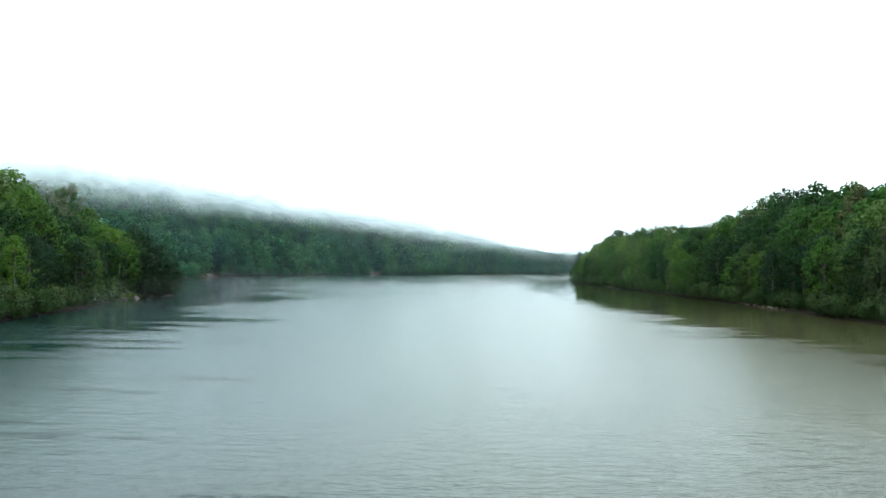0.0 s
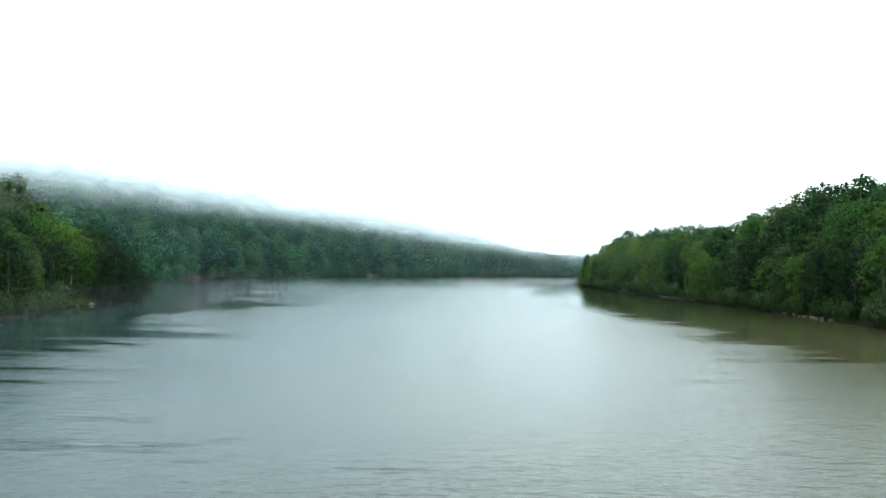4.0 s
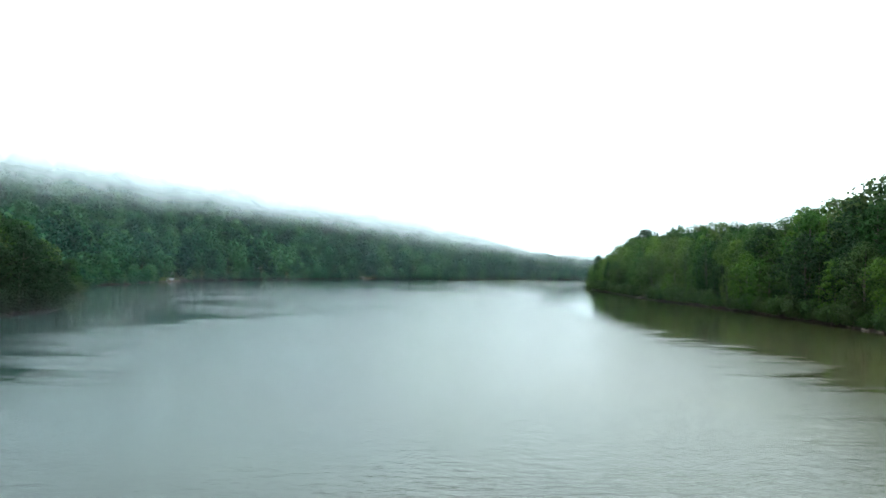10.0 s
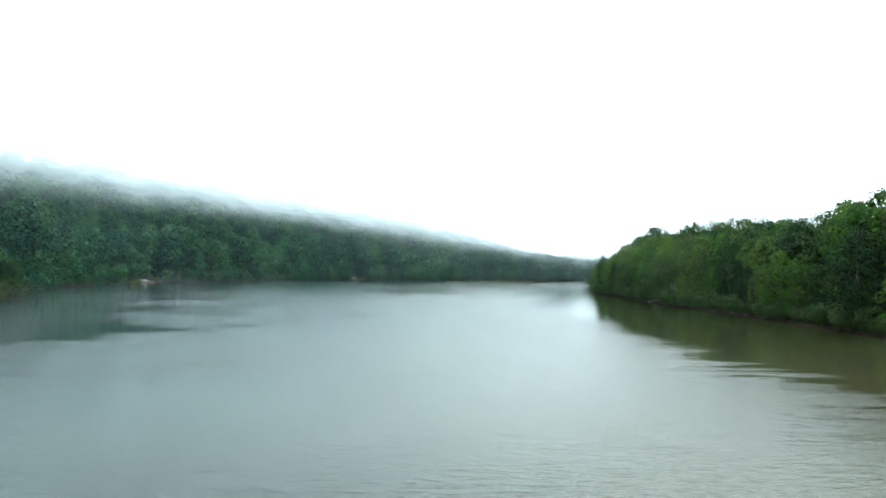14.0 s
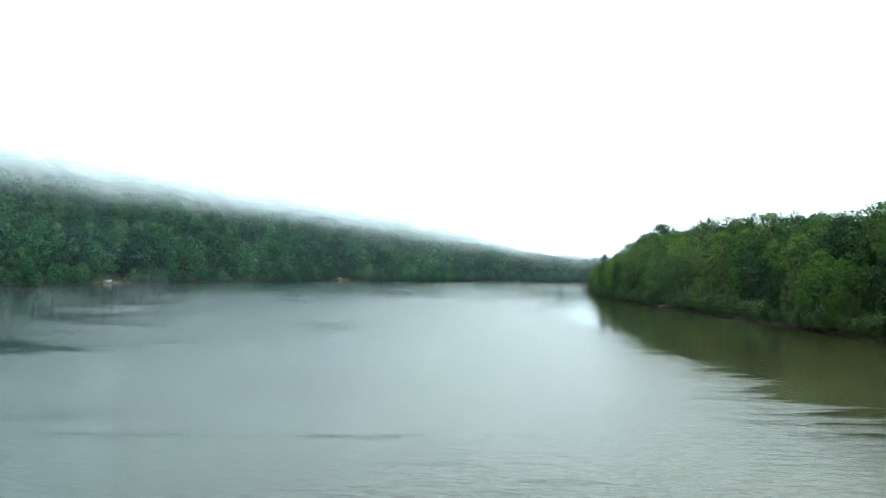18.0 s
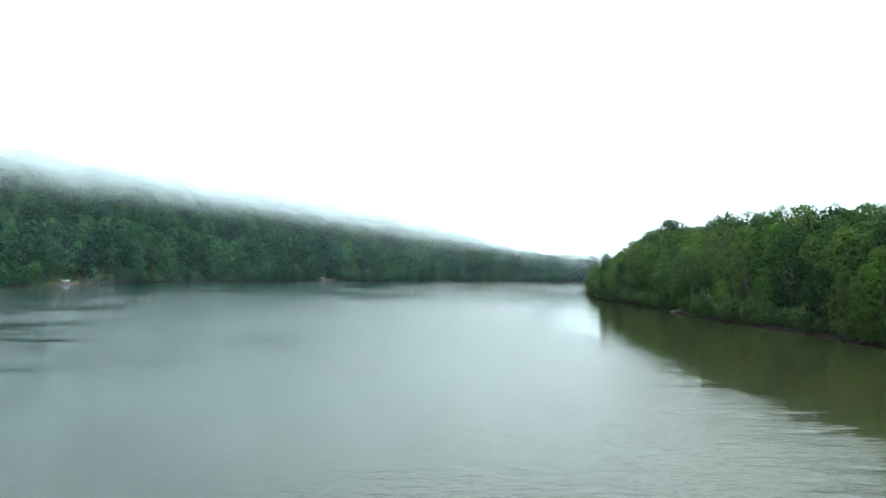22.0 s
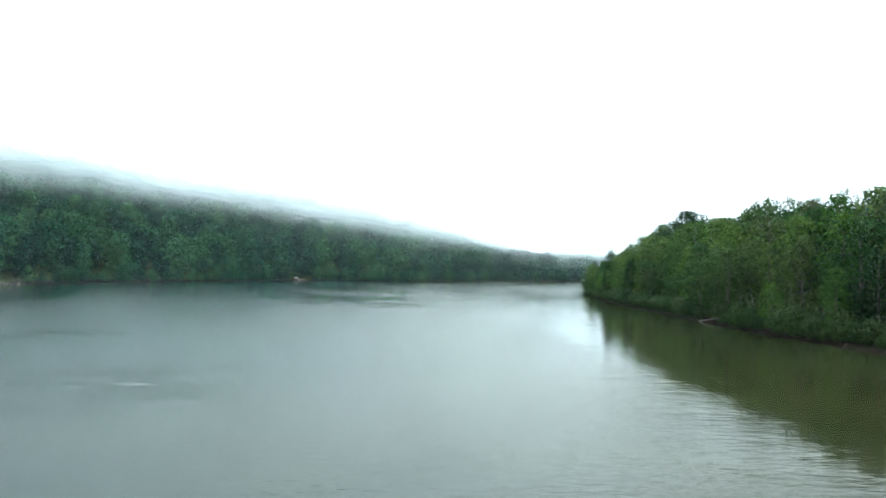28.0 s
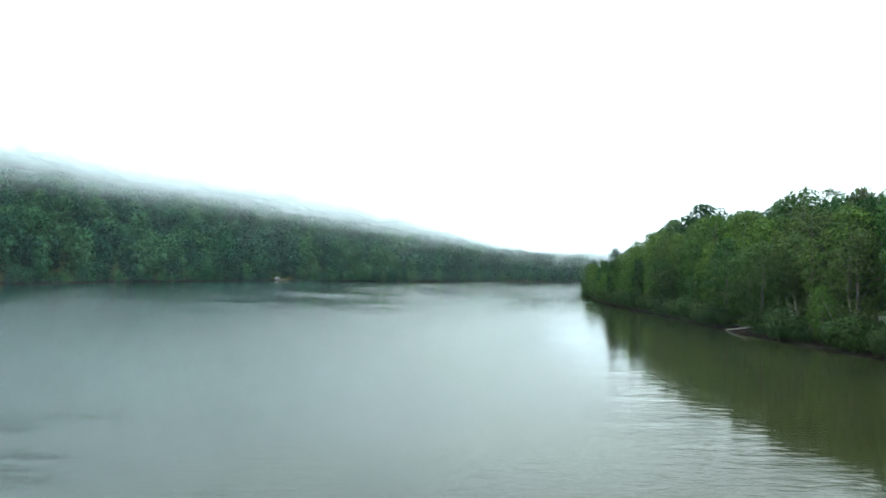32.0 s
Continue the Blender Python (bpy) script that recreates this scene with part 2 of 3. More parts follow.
def land(px, py):
    px, py = np.asarray(px, float), np.asarray(py, float)
    d = inland(px, py) + 0.25 * np.sin(px * 0.31 + py * 0.23) + 0.2 * np.sin(px * 0.11 - py * 0.47)
    z = np.where(d < 0, np.maximum(d * 0.6, -3.0), np.minimum(d * 0.5, 0.65) + 0.03 * np.clip(d - 2, 0, 60))
    rise = np.clip(d - 10, 0, 215)
    hill = 0.34 * rise * np.clip((130 - px) / 250, 0.03, 1)
    hill *= np.clip(0.62 + (py - 200) / 320, 0.62, 1)
    hill *= 1 + 0.06 * np.sin(px * 0.021 + py * 0.013)
    return z + np.where(((px > 20) & (py < 620)), 0.0, hill)


def grid_mesh(name, xs, ys, zf, mat, uv=False):
    gx, gy = np.meshgrid(xs, ys)
    co = np.stack([gx, gy, zf(gx, gy)], -1).reshape(-1, 3)
    nx, ny = len(xs), len(ys)
    i = (np.arange(ny - 1)[:, None] * nx + np.arange(nx - 1)[None, :]).reshape(-1)
    faces = np.stack([i, i + 1, i + nx + 1, i + nx], -1)
    me = bpy.data.meshes.new(name)
    me.from_pydata(co.tolist(), [], faces.tolist())
    me.materials.append(mat)
    me.polygons.foreach_set("use_smooth", np.ones(len(faces), bool))
    if uv:
        lay = me.uv_layers.new()
        u = np.stack([(gx - xs[0]) / (xs[-1] - xs[0]), (gy - ys[0]) / (ys[-1] - ys[0])], -1).reshape(-1, 2)
        lay.data.foreach_set("uv", u[faces.reshape(-1)].astype(np.float32).reshape(-1))
    return me


XS = np.concatenate([np.linspace(-2400, -420, 24), np.arange(-400, -150, 10), np.arange(-150, 150, 2.5), np.arange(150, 420, 10), np.linspace(430, 2400, 22)])
YS = np.concatenate([np.linspace(-1400, 60, 22), np.arange(80, 520, 2.5), np.arange(522, 820, 5), np.arange(830, 1100, 15), np.linspace(1120, 3200, 24)])
ground = tagged(new("ground", grid_mesh("ground", XS, YS, land, SOIL)), "brown soil and leaf litter of the river banks and hill", "ground", kind="structure")


def shore_gap(px, py, line):
    """Metres from a line of shore corners."""
    best = np.full(px.shape, 1e9)
    for (ax, ay), (bx, by) in zip(line, line[1:]):
        dx, dy = bx - ax, by - ay
        k = np.clip(((px - ax) * dx + (py - ay) * dy) / (dx * dx + dy * dy), 0, 1)
        best = np.minimum(best, np.hypot(px - ax - k * dx, py - ay - k * dy))
    return best


WX = np.concatenate([np.linspace(-260, -180, 5), np.arange(-170, 150, 5.0), np.linspace(150, 2300, 40)])
WY = np.concatenate([np.linspace(-1390, 0, 15), np.arange(10, 900, 6.0), np.linspace(910, 1000, 4)])
water_mesh = grid_mesh("water", WX, WY, lambda x, y: x * 0, WATER)
wx, wy = (g.ravel() for g in np.meshgrid(WX, WY))
east = shore_gap(wx, wy, [(x, y) for y, x in RIGHT_BANK])
west = shore_gap(wx, wy, [(x, y) for y, x in LEFT_BANK] + FAR_BANK[:10])
# how far the shelter of the woods reaches out over the water
east_reach = np.interp(wy, [60, 140, 230, 300, 400, 460, 570], [46, 52, 62, 60, 38, 12, 6])
west_reach = np.interp(wy, [60, 160, 230, 300, 420, 520, 640, 760], [46, 52, 62, 86, 116, 94, 66, 36])
far_reach = 0.54 * np.clip((wy - 290) / 110, 0, 1)  # light airs over the far reach
lee = np.maximum(far_reach, np.clip((east_reach - east) / (0.55 * east_reach), 0, 1))
lee = np.maximum(lee, np.clip(1.1 - west / west_reach, 0, 1))
water_mesh.attributes.new("lee", "FLOAT", "POINT").data.foreach_set("value", lee.astype(np.float32))
water = tagged(new("water", water_mesh), "calm olive-grey river with faint ripples and slicks", "river", kind="structure")


# ---- building blocks ----
def part(name, data, mat, parent, label=""):
    """One mesh object under a thing or a part; data is a bmesh or a ready mesh."""
    if isinstance(data, bmesh.types.BMesh):
        me = bpy.data.meshes.new(name)
        data.to_mesh(me)
        data.free()
        data = me
    if mat and not data.materials:
        data.materials.append(mat)
    ob = new(name, data)
    ob.parent = parent
    return tagged(ob, label)


def thing(name, m, label, category, group="", kind=""):
    ob = new(name)
    ob.empty_display_size = 0.5
    ob.matrix_basis = m
    return tagged(ob, label, category, group, kind)


def tube(bm, points, radii, sides=7):
    """A tapered limb along a line of points."""
    rings = []
    for k, (p, r) in enumerate(zip(points, radii)):
        a = Vector(points[min(k + 1, len(points) - 1)]) - Vector(points[max(k - 1, 0)])
        u = a.orthogonal().normalized()
        v = a.normalized().cross(u)
        rings.append([bm.verts.new(Vector(p) + r * (math.cos(t) * u + math.sin(t) * v)) for t in (2 * math.pi * i / sides for i in range(sides))])
    for a, b in zip(rings, rings[1:]):
        # ring directions can jump from one to the next: start each where it lies nearest
        s = min(range(sides), key=lambda i: (b[i].co - a[0].co).length)
        for i in range(sides):
            bm.faces.new((a[i], a[(i + 1) % sides], b[(s + i + 1) % sides], b[(s + i) % sides]))
    bm.faces.new(rings[-1])
    for f in bm.faces:
        f.smooth = True


def sprays(rng, centres, radii, count, size, flat=0.66, lift=0.35, rough=0.36, skin=0.72, ragged=0.10):
    """Sprays of leaves over the outer skin of a crown's boughs: their corners, four by four."""
    centres, radii = np.asarray(centres, float), np.asarray(radii, float)
    w = radii ** 2
    k = rng.choice(len(radii), count, p=w / w.sum())
    d = rng.normal(size=(count, 3))
    d[:, 2] += lift
    d /= np.linalg.norm(d, axis=1)[:, None]
    r = radii[k] * rng.uniform(skin, 1.06, count) ** 0.6
    r *= np.where(rng.uniform(size=count) < ragged, rng.uniform(1.05, 1.32, count), 1.0)
    c = centres[k] + d * r[:, None] * np.array([1, 1, flat])
    nrm = d + rng.normal(size=(count, 3)) * rough + np.array([0, 0, 0.25])
    nrm /= np.linalg.norm(nrm, axis=1)[:, None]
    t = np.cross(nrm, rng.normal(size=(count, 3)))
    t /= np.linalg.norm(t, axis=1)[:, None]
    b = np.cross(nrm, t)
    s = size * rng.uniform(0.55, 1.35, count)[:, None]
    e = rng.uniform(0.45, 0.9, count)[:, None]
    sag = nrm * s * 0.18
    return np.stack([c + t * s - sag, c + b * s * e + sag, c - t * s * rng.uniform(0.7, 1.1, (count, 1)) - sag, c - b * s * e * rng.uniform(0.6, 1, (count, 1)) + sag], 1)


def outward(quads, lift=0.3):
    """Directions from a crown's middle to its sprays, leaning up."""
    mid = quads.mean(1)
    d = mid - mid.mean(0)
    d /= np.maximum(np.abs(d).max(0), 1e-3)
    d[:, 2] += lift
    return d / np.maximum(np.linalg.norm(d, axis=1, keepdims=True), 1e-3)


def leaf_mesh(name, quads, mat, face=None, soft=0.72):
    """Leaf sprays as one mesh, shaded partly as the rounded crown that they make up."""
    me = bpy.data.meshes.new(name)
    q = len(quads)
    face = outward(quads) if face is None else face
    nrm = np.cross(quads[:, 2] - quads[:, 0], quads[:, 3] - quads[:, 1])
    nrm /= np.maximum(np.linalg.norm(nrm, axis=1, keepdims=True), 1e-6)
    back = (nrm * face).sum(1) < 0
    quads = np.where(back[:, None, None], quads[:, ::-1], quads)
    nrm = np.where(back[:, None], -nrm, nrm) * (1 - soft) + face * soft
    nrm /= np.maximum(np.linalg.norm(nrm, axis=1, keepdims=True), 1e-6)
    me.vertices.add(4 * q)
    me.vertices.foreach_set("co", quads.reshape(-1).astype(np.float32))
    me.loops.add(4 * q)
    me.loops.foreach_set("vertex_index", np.arange(4 * q, dtype=np.int32))
    me.polygons.add(q)
    me.polygons.foreach_set("loop_start", np.arange(0, 4 * q, 4, dtype=np.int32))
    me.materials.append(mat)
    me.update(calc_edges=True)
    me.polygons.foreach_set("use_smooth", np.ones(q, bool))
    me.normals_split_custom_set_from_vertices(np.repeat(nrm, 4, 0).astype(np.float32))
    return me


def crown_plan(rng, height, width, base, form, n=62, bough=(0.08, 0.20)):
    """Centres and sizes of a crown's boughs. form: round, oval, spire or spreading."""
    cs, rs = [], []
    sx, sy, ph = rng.uniform(0.88, 1.12), rng.uniform(0.88, 1.12), rng.uniform(0, 6.28)
    for i in range(n):
        u = (i + rng.uniform(0, 1)) / n
        prof = {"round": math.sqrt(max(0.03, 1 - (1.9 * u - 0.9) ** 2)), "oval": math.sin(math.pi * (0.14 + 0.80 * u)) ** 0.75,
                "spire": 1.0 - 0.80 * u ** 1.3, "spreading": math.sqrt(max(0.05, 1 - (1.75 * u - 0.85) ** 2)) * (0.8 + 0.25 * u)}[form]
        a = i * 2.399 + rng.uniform(-0.4, 0.4)
        prof *= 1 + 0.16 * math.sin(2 * a + ph) + 0.10 * math.sin(3 * a - ph + 5 * u)
        size = width * rng.uniform(*bough)
        off = max(0.0, width * 0.5 * prof - size * 0.7) * (1.0 if i % 4 else rng.uniform(0.2, 0.7))
        cs.append((off * math.cos(a) * sx, off * math.sin(a) * sy, base + (height - base - size * 0.6) * u + rng.uniform(-0.3, 0.3)))
        rs.append(size)
    return cs, rs


def tree_parts(rng, height, width, base, form, count, size, girth=0.28):
    cs, rs = crown_plan(rng, height, width, base, form)
    quads = sprays(rng, cs, rs, count, size)
    bm = bmesh.new()
    lean = rng.uniform(-0.5, 0.5, 2)
    stem = [(0, 0, -0.6), (lean[0] * 0.1, lean[1] * 0.1, height * 0.12), (lean[0] * 0.6, lean[1] * 0.6, height * 0.45), (lean[0], lean[1], height * 0.75), (lean[0], lean[1], height * 0.95)]
    tube(bm, stem, [girth * 1.5, girth, girth * 0.75, girth * 0.4, 0.04])
    for c in cs[3:-2:4]:
        z = max(height * 0.10, c[2] - 0.22 * height * rng.uniform(0.4, 1))
        f = z / height
        o = Vector((lean[0] * f, lean[1] * f, z))
        e = Vector(c)
        mid = o.lerp(e, 0.55) + Vector((0, 0, 0.4))
        tube(bm, [o, mid, e], [girth * 0.38, girth * 0.22, 0.03], 5)
    return quads, bm


LABELS = {
    "full": "leafy green broadleaf tree on the wooded river bank",
    "dark": "dark green dome-crowned tree rising above the bank",
    "thin": "sparse grey-twigged tree barely in leaf above the canopy",
    "shrub": "green shrub hanging low over the water",
}


def make_tree(seed, height, width, base, form, count, size, leaf, label, group, girth=0.28, name="tree"):
    rng = np.random.default_rng(seed)
    quads, bm = tree_parts(rng, height, width, base, form, count, size, girth)
    ob = thing(name, pose(0, 0, -400), label, name, group)
    part("trunk", bm, BARK if leaf is not LEAF_PALE else BARK_PALE, ob, "" if leaf is not LEAF_PALE else "pale grey trunk and limbs")
    part("crown", leaf_mesh("crown", quads, leaf), leaf, ob)
    return ob


def full(seed, width, base, form, count, size):
    return make_tree(seed, 22, width, base, form, count, size, LEAF, LABELS["full"], "bank trees")


# front trees in full leaf, and plainer ones for the rows behind them
KINDS = [full(11, 13.0, 1.6, "round", 6400, 0.235), full(12, 10.5, 1.4, "oval", 5600, 0.225), full(13, 14.0, 2.6, "spreading", 6400, 0.235),
         full(14, 9.5, 1.0, "oval", 5400, 0.225), full(15, 12.0, 1.2, "round", 6200, 0.235), full(16, 10.0, 0.8, "spire", 5400, 0.225), full(20, 12.5, 1.0, "spreading", 6200, 0.235)]
BACK = [full(17, 11.5, 4.0, "round", 2700, 0.37), full(18, 10.0, 4.0, "oval", 2600, 0.36), full(19, 12.5, 5.0, "spreading", 2800, 0.37)]
LIGHT = [make_tree(24 + i, 22, (12.5, 10.0)[i], 1.2, ("round", "oval")[i], 6000, 0.235, LEAF_LIGHT, "pale yellow-green broadleaf tree on the wooded bank", "bank trees") for i in range(2)]
DUSK = make_tree(27, 22, 12.0, 1.2, "round", 6000, 0.24, LEAF_DARK, "dark green leafy tree on the wooded river bank", "bank trees")
DARK = make_tree(21, 22, 13, 4.0, "round", 6400, 0.27, LEAF_DARK, LABELS["dark"], "bank trees", 0.35)


def make_twiggy(seed, height, width):
    """A tree barely in leaf: limbs that fork three times, with a few sprays at their ends."""
    rg = np.random.default_rng(seed)
    wood, fine, ends = bmesh.new(), bmesh.new(), []
    tube(wood, [(0, 0, -0.5), (0.1, 0, height * 0.3), (0.2, 0.2, height * 0.6), (0.1, 0.3, height * 0.86)], [0.24, 0.18, 0.10, 0.03], 8)

    def fork(o, d, ln, r, depth):
        e = o + d * ln
        mid = o + d * ln * 0.5 + Vector(rg.normal(0, ln * 0.06, 3))
        tube(wood if depth == 0 else fine, [o, mid, e], [r, r * 0.8, r * 0.55], 5 if depth == 0 else 4)
        if depth == 3:
            ends.append(tuple(e))
            return
        for _ in range(3):
            nd = (d + Vector(rg.normal(0, 0.45, 3)) + Vector((0, 0, 0.12))).normalized()
            fork(e if _ else o + d * ln * 0.7, nd, ln * rg.uniform(0.5, 0.75), max(r * 0.55, 0.022), depth + 1)

    for k in range(9):
        a, z = k * 2.4, height * (0.42 + 0.05 * k)
        d = Vector((math.cos(a), math.sin(a), 0.9)).normalized()
        fork(Vector((0.15, 0.2, z)), d, width * rg.uniform(0.20, 0.30), 0.07, 0)
    ob = thing("tree", pose(0, 0, -400), LABELS["thin"], "tree", "bank trees")
    part("trunk", wood, BARK_GREY, ob, "grey trunk and limbs")
    tagged(part("twigs", fine, BARK_GREY, ob, "fine grey-brown twigs"), kind="stuff")
    part("crown", leaf_mesh("crown", sprays(rg, ends, [0.75] * len(ends), 2600, 0.105), LEAF_PALE), LEAF_PALE, ob, "sparse young leaves")
    return ob


THIN = make_twiggy(22, 22, 10.0)
SHRUBS = [make_tree(31 + i, 5.0, 6.0, 0.2, ("round", "spreading", "round")[i], 1900, 0.19, LEAF_SHRUB, LABELS["shrub"], "bank shrubs", 0.07, "shrub") for i in range(3)]
used = set()


def plant(kind, x, y, height, turn, wide=1.0, z=None):
    """One tree of a kind at a place, scaled to its height; the first planting moves the pattern tree itself."""
    s = height / (5.0 if kind in SHRUBS else 22.0)
    m = pose(x, y, float(land(x, y)) if z is None else z, 0, 0, turn) @ Matrix.Diagonal((s * wide, s * wide, s, 1))
    if kind.name not in used:
        used.add(kind.name)
        kind.matrix_basis = m
        return kind
    made = copy_thing(kind, pose(0, 0, 0))
    made.matrix_basis = m
    return made


def bank_x(bank, y):
    return float(np.interp(y, [p[0] for p in bank], [p[1] for p in bank]))


rng = np.random.default_rng(5)


def pick(row):
    kinds = KINDS if row < 2 else BACK
    return kinds[rng.integers(len(kinds))]


# ---- wooded spit along the east shore ----
CANOPY = [(90, 25.5), (150, 24.8), (170, 25.2), (185, 27.2), (205, 29.8), (228, 30.0), (240, 28.0), (260, 26.0), (284, 22.4), (300, 22.6), (325, 23.8), (345, 24.4), (372, 24.0), (392, 23.8), (408, 22.8), (424, 23.6), (440, 22.4), (456, 20.5), (475, 18.5), (500, 15.5), (530, 15), (550, 13.5), (562, 11)]
GAPS = [(194, 202), (314, 323), (328, 343)]  # breaks in the front row, with bare stems
for row, (depth, gap, share) in enumerate([(3.0, 6.8, 0.56), (9.5, 7.4, 0.84), (17, 8.0, 1.0)]):
    y = 106.0 + row * 2
    while y < 556 - depth * 0.3:
        top = float(np.interp(y, [c[0] for c in CANOPY], [c[1] for c in CANOPY])) * share * rng.uniform(*((0.62, 1.25), (0.82, 1.12), (0.93, 1.06))[row])
        x = bank_x(RIGHT_BANK, y) + depth + rng.uniform(-1.5, 1.8)
        if row == 0 and any(p < y < q for p, q in GAPS):
            y += 2.0
            continue
        kind, dice = pick(row), rng.uniform()
        if row < 2 and 285 < y < 540 and dice < 0.36:
            kind = LIGHT[rng.integers(2)]
        if 165 < y < 262 and dice > 0.68:
            kind = DUSK
        plant(kind, x, y + rng.uniform(-1.5, 1.5), top, rng.uniform(0, 360), rng.uniform(0.85, 1.2))
        y += gap * rng.uniform(0.75, 1.25)
y = 104.0
while y < 554:
    if not 343 < y < 354:
        plant(SHRUBS[rng.integers(3)], bank_x(RIGHT_BANK, y) + rng.uniform(0.1, 2.4), y, rng.uniform(1.6, 5.5), rng.uniform(0, 360), rng.uniform(0.8, 1.2), z=0.45)
    y += rng.uniform(1.8, 3.6)
plant(DARK, 90.5, 413, 27.0, 40, 1.12)
for x, y, h in ((93.5, 554, 12.5), (96, 561, 13.5), (101, 565, 14), (110, 569, 13)):
    plant(KINDS[rng.integers(len(KINDS))], x, y, h, rng.uniform(0, 360))
plant(DUSK, 76.4, 446.5, 16.6, 70, 0.72)
plant(LIGHT[0], 82, 427, 20.5, 30, 1.1)
plant(THIN, 97, 364, 26.8, 10)
plant(THIN, 94, 327, 26.0, 120)
plant(THIN, 93, 341, 25.0, 200)
plant(THIN, 94, 303, 24.6, 300)
plant(THIN, 95, 288, 23.6, 60)
plant(THIN, 96, 246, 26.8, 150)
plant(THIN, 97, 219, 29.4, 250)
plant(THIN, 98, 232, 28.6, 20)
plant(THIN, 98, 394, 23.4, 80)

# ---- wooded west shore ----
# the wood stands highest halfway along and falls away to the point
WEST = [(100, 0.96), (150, 0.98), (185, 1.0), (202, 0.95), (214, 0.84), (224, 0.74), (236, 0.66), (306, 0.74)]
for row, (depth, gap, share) in enumerate([(3.6, 6.5, 0.6), (10, 7.4, 0.9), (19, 8.2, 1.08)]):
    y = 104.0 + row * 2
    while y < 306:
        if row == 0 and 192 < y < 201:
            y += 2.0
            continue
        x = bank_x(LEFT_BANK, y) - depth + rng.uniform(-1.8, 1.5)
        tall = float(np.interp(y, [w[0] for w in WEST], [w[1] for w in WEST]))
        kind = DUSK if row < 2 and rng.uniform() < 0.55 else pick(row + 1)
        plant(kind, x, y, 22 * share * tall * rng.uniform(0.84, 1.1), rng.uniform(0, 360), rng.uniform(0.9, 1.2))
        y += gap * rng.uniform(0.8, 1.25)
y = 101.0
while y < 330:
    if not 191 < y < 230:
        plant(SHRUBS[rng.integers(3)], bank_x(LEFT_BANK, y) - rng.uniform(-0.3, 1.6), y, rng.uniform(1.6, 5.5), rng.uniform(0, 360), rng.uniform(0.8, 1.3), z=0.25)
    y += rng.uniform(2.4, 4.8)


# dark, low-skirted trees leaning out over the water at the point
for x, y, h, wide in ((-78.0, 207, 12.0, 1.25), (-77.4, 214, 13.0, 1.3), (-79.2, 222, 13.5, 1.25), (-83.5, 216, 18.5, 1.05), (-84.5, 226, 16.5, 1.05), (-88, 233, 17, 1.0)):
    plant(DUSK, x, y, h, rng.uniform(0, 360), wide)
for k, y in enumerate(np.arange(203.5, 234, 2.6)):
    plant(DUSK, bank_x(LEFT_BANK, y) - 0.6 - 0.9 * (k % 2), y, 5.0 + 1.6 * (k % 3), rng.uniform(0, 360), 1.7, z=-0.1)
plant(THIN, -93, 197, 26.5, 75)
plant(THIN, -92, 186, 25.0, 15)


# ---- woods of the misty hill behind the bend ----
def moved(q, x, y, z, h):
    s, w, a = h / 22, h / 22 * rng.uniform(0.85, 1.25), rng.uniform(0, 6.283)
    ca, sa = math.cos(a) * w, math.sin(a) * w
    return np.stack([q[..., 0] * ca - q[..., 1] * sa + x, q[..., 0] * sa + q[..., 1] * ca + y, q[..., 2] * s + z], -1)


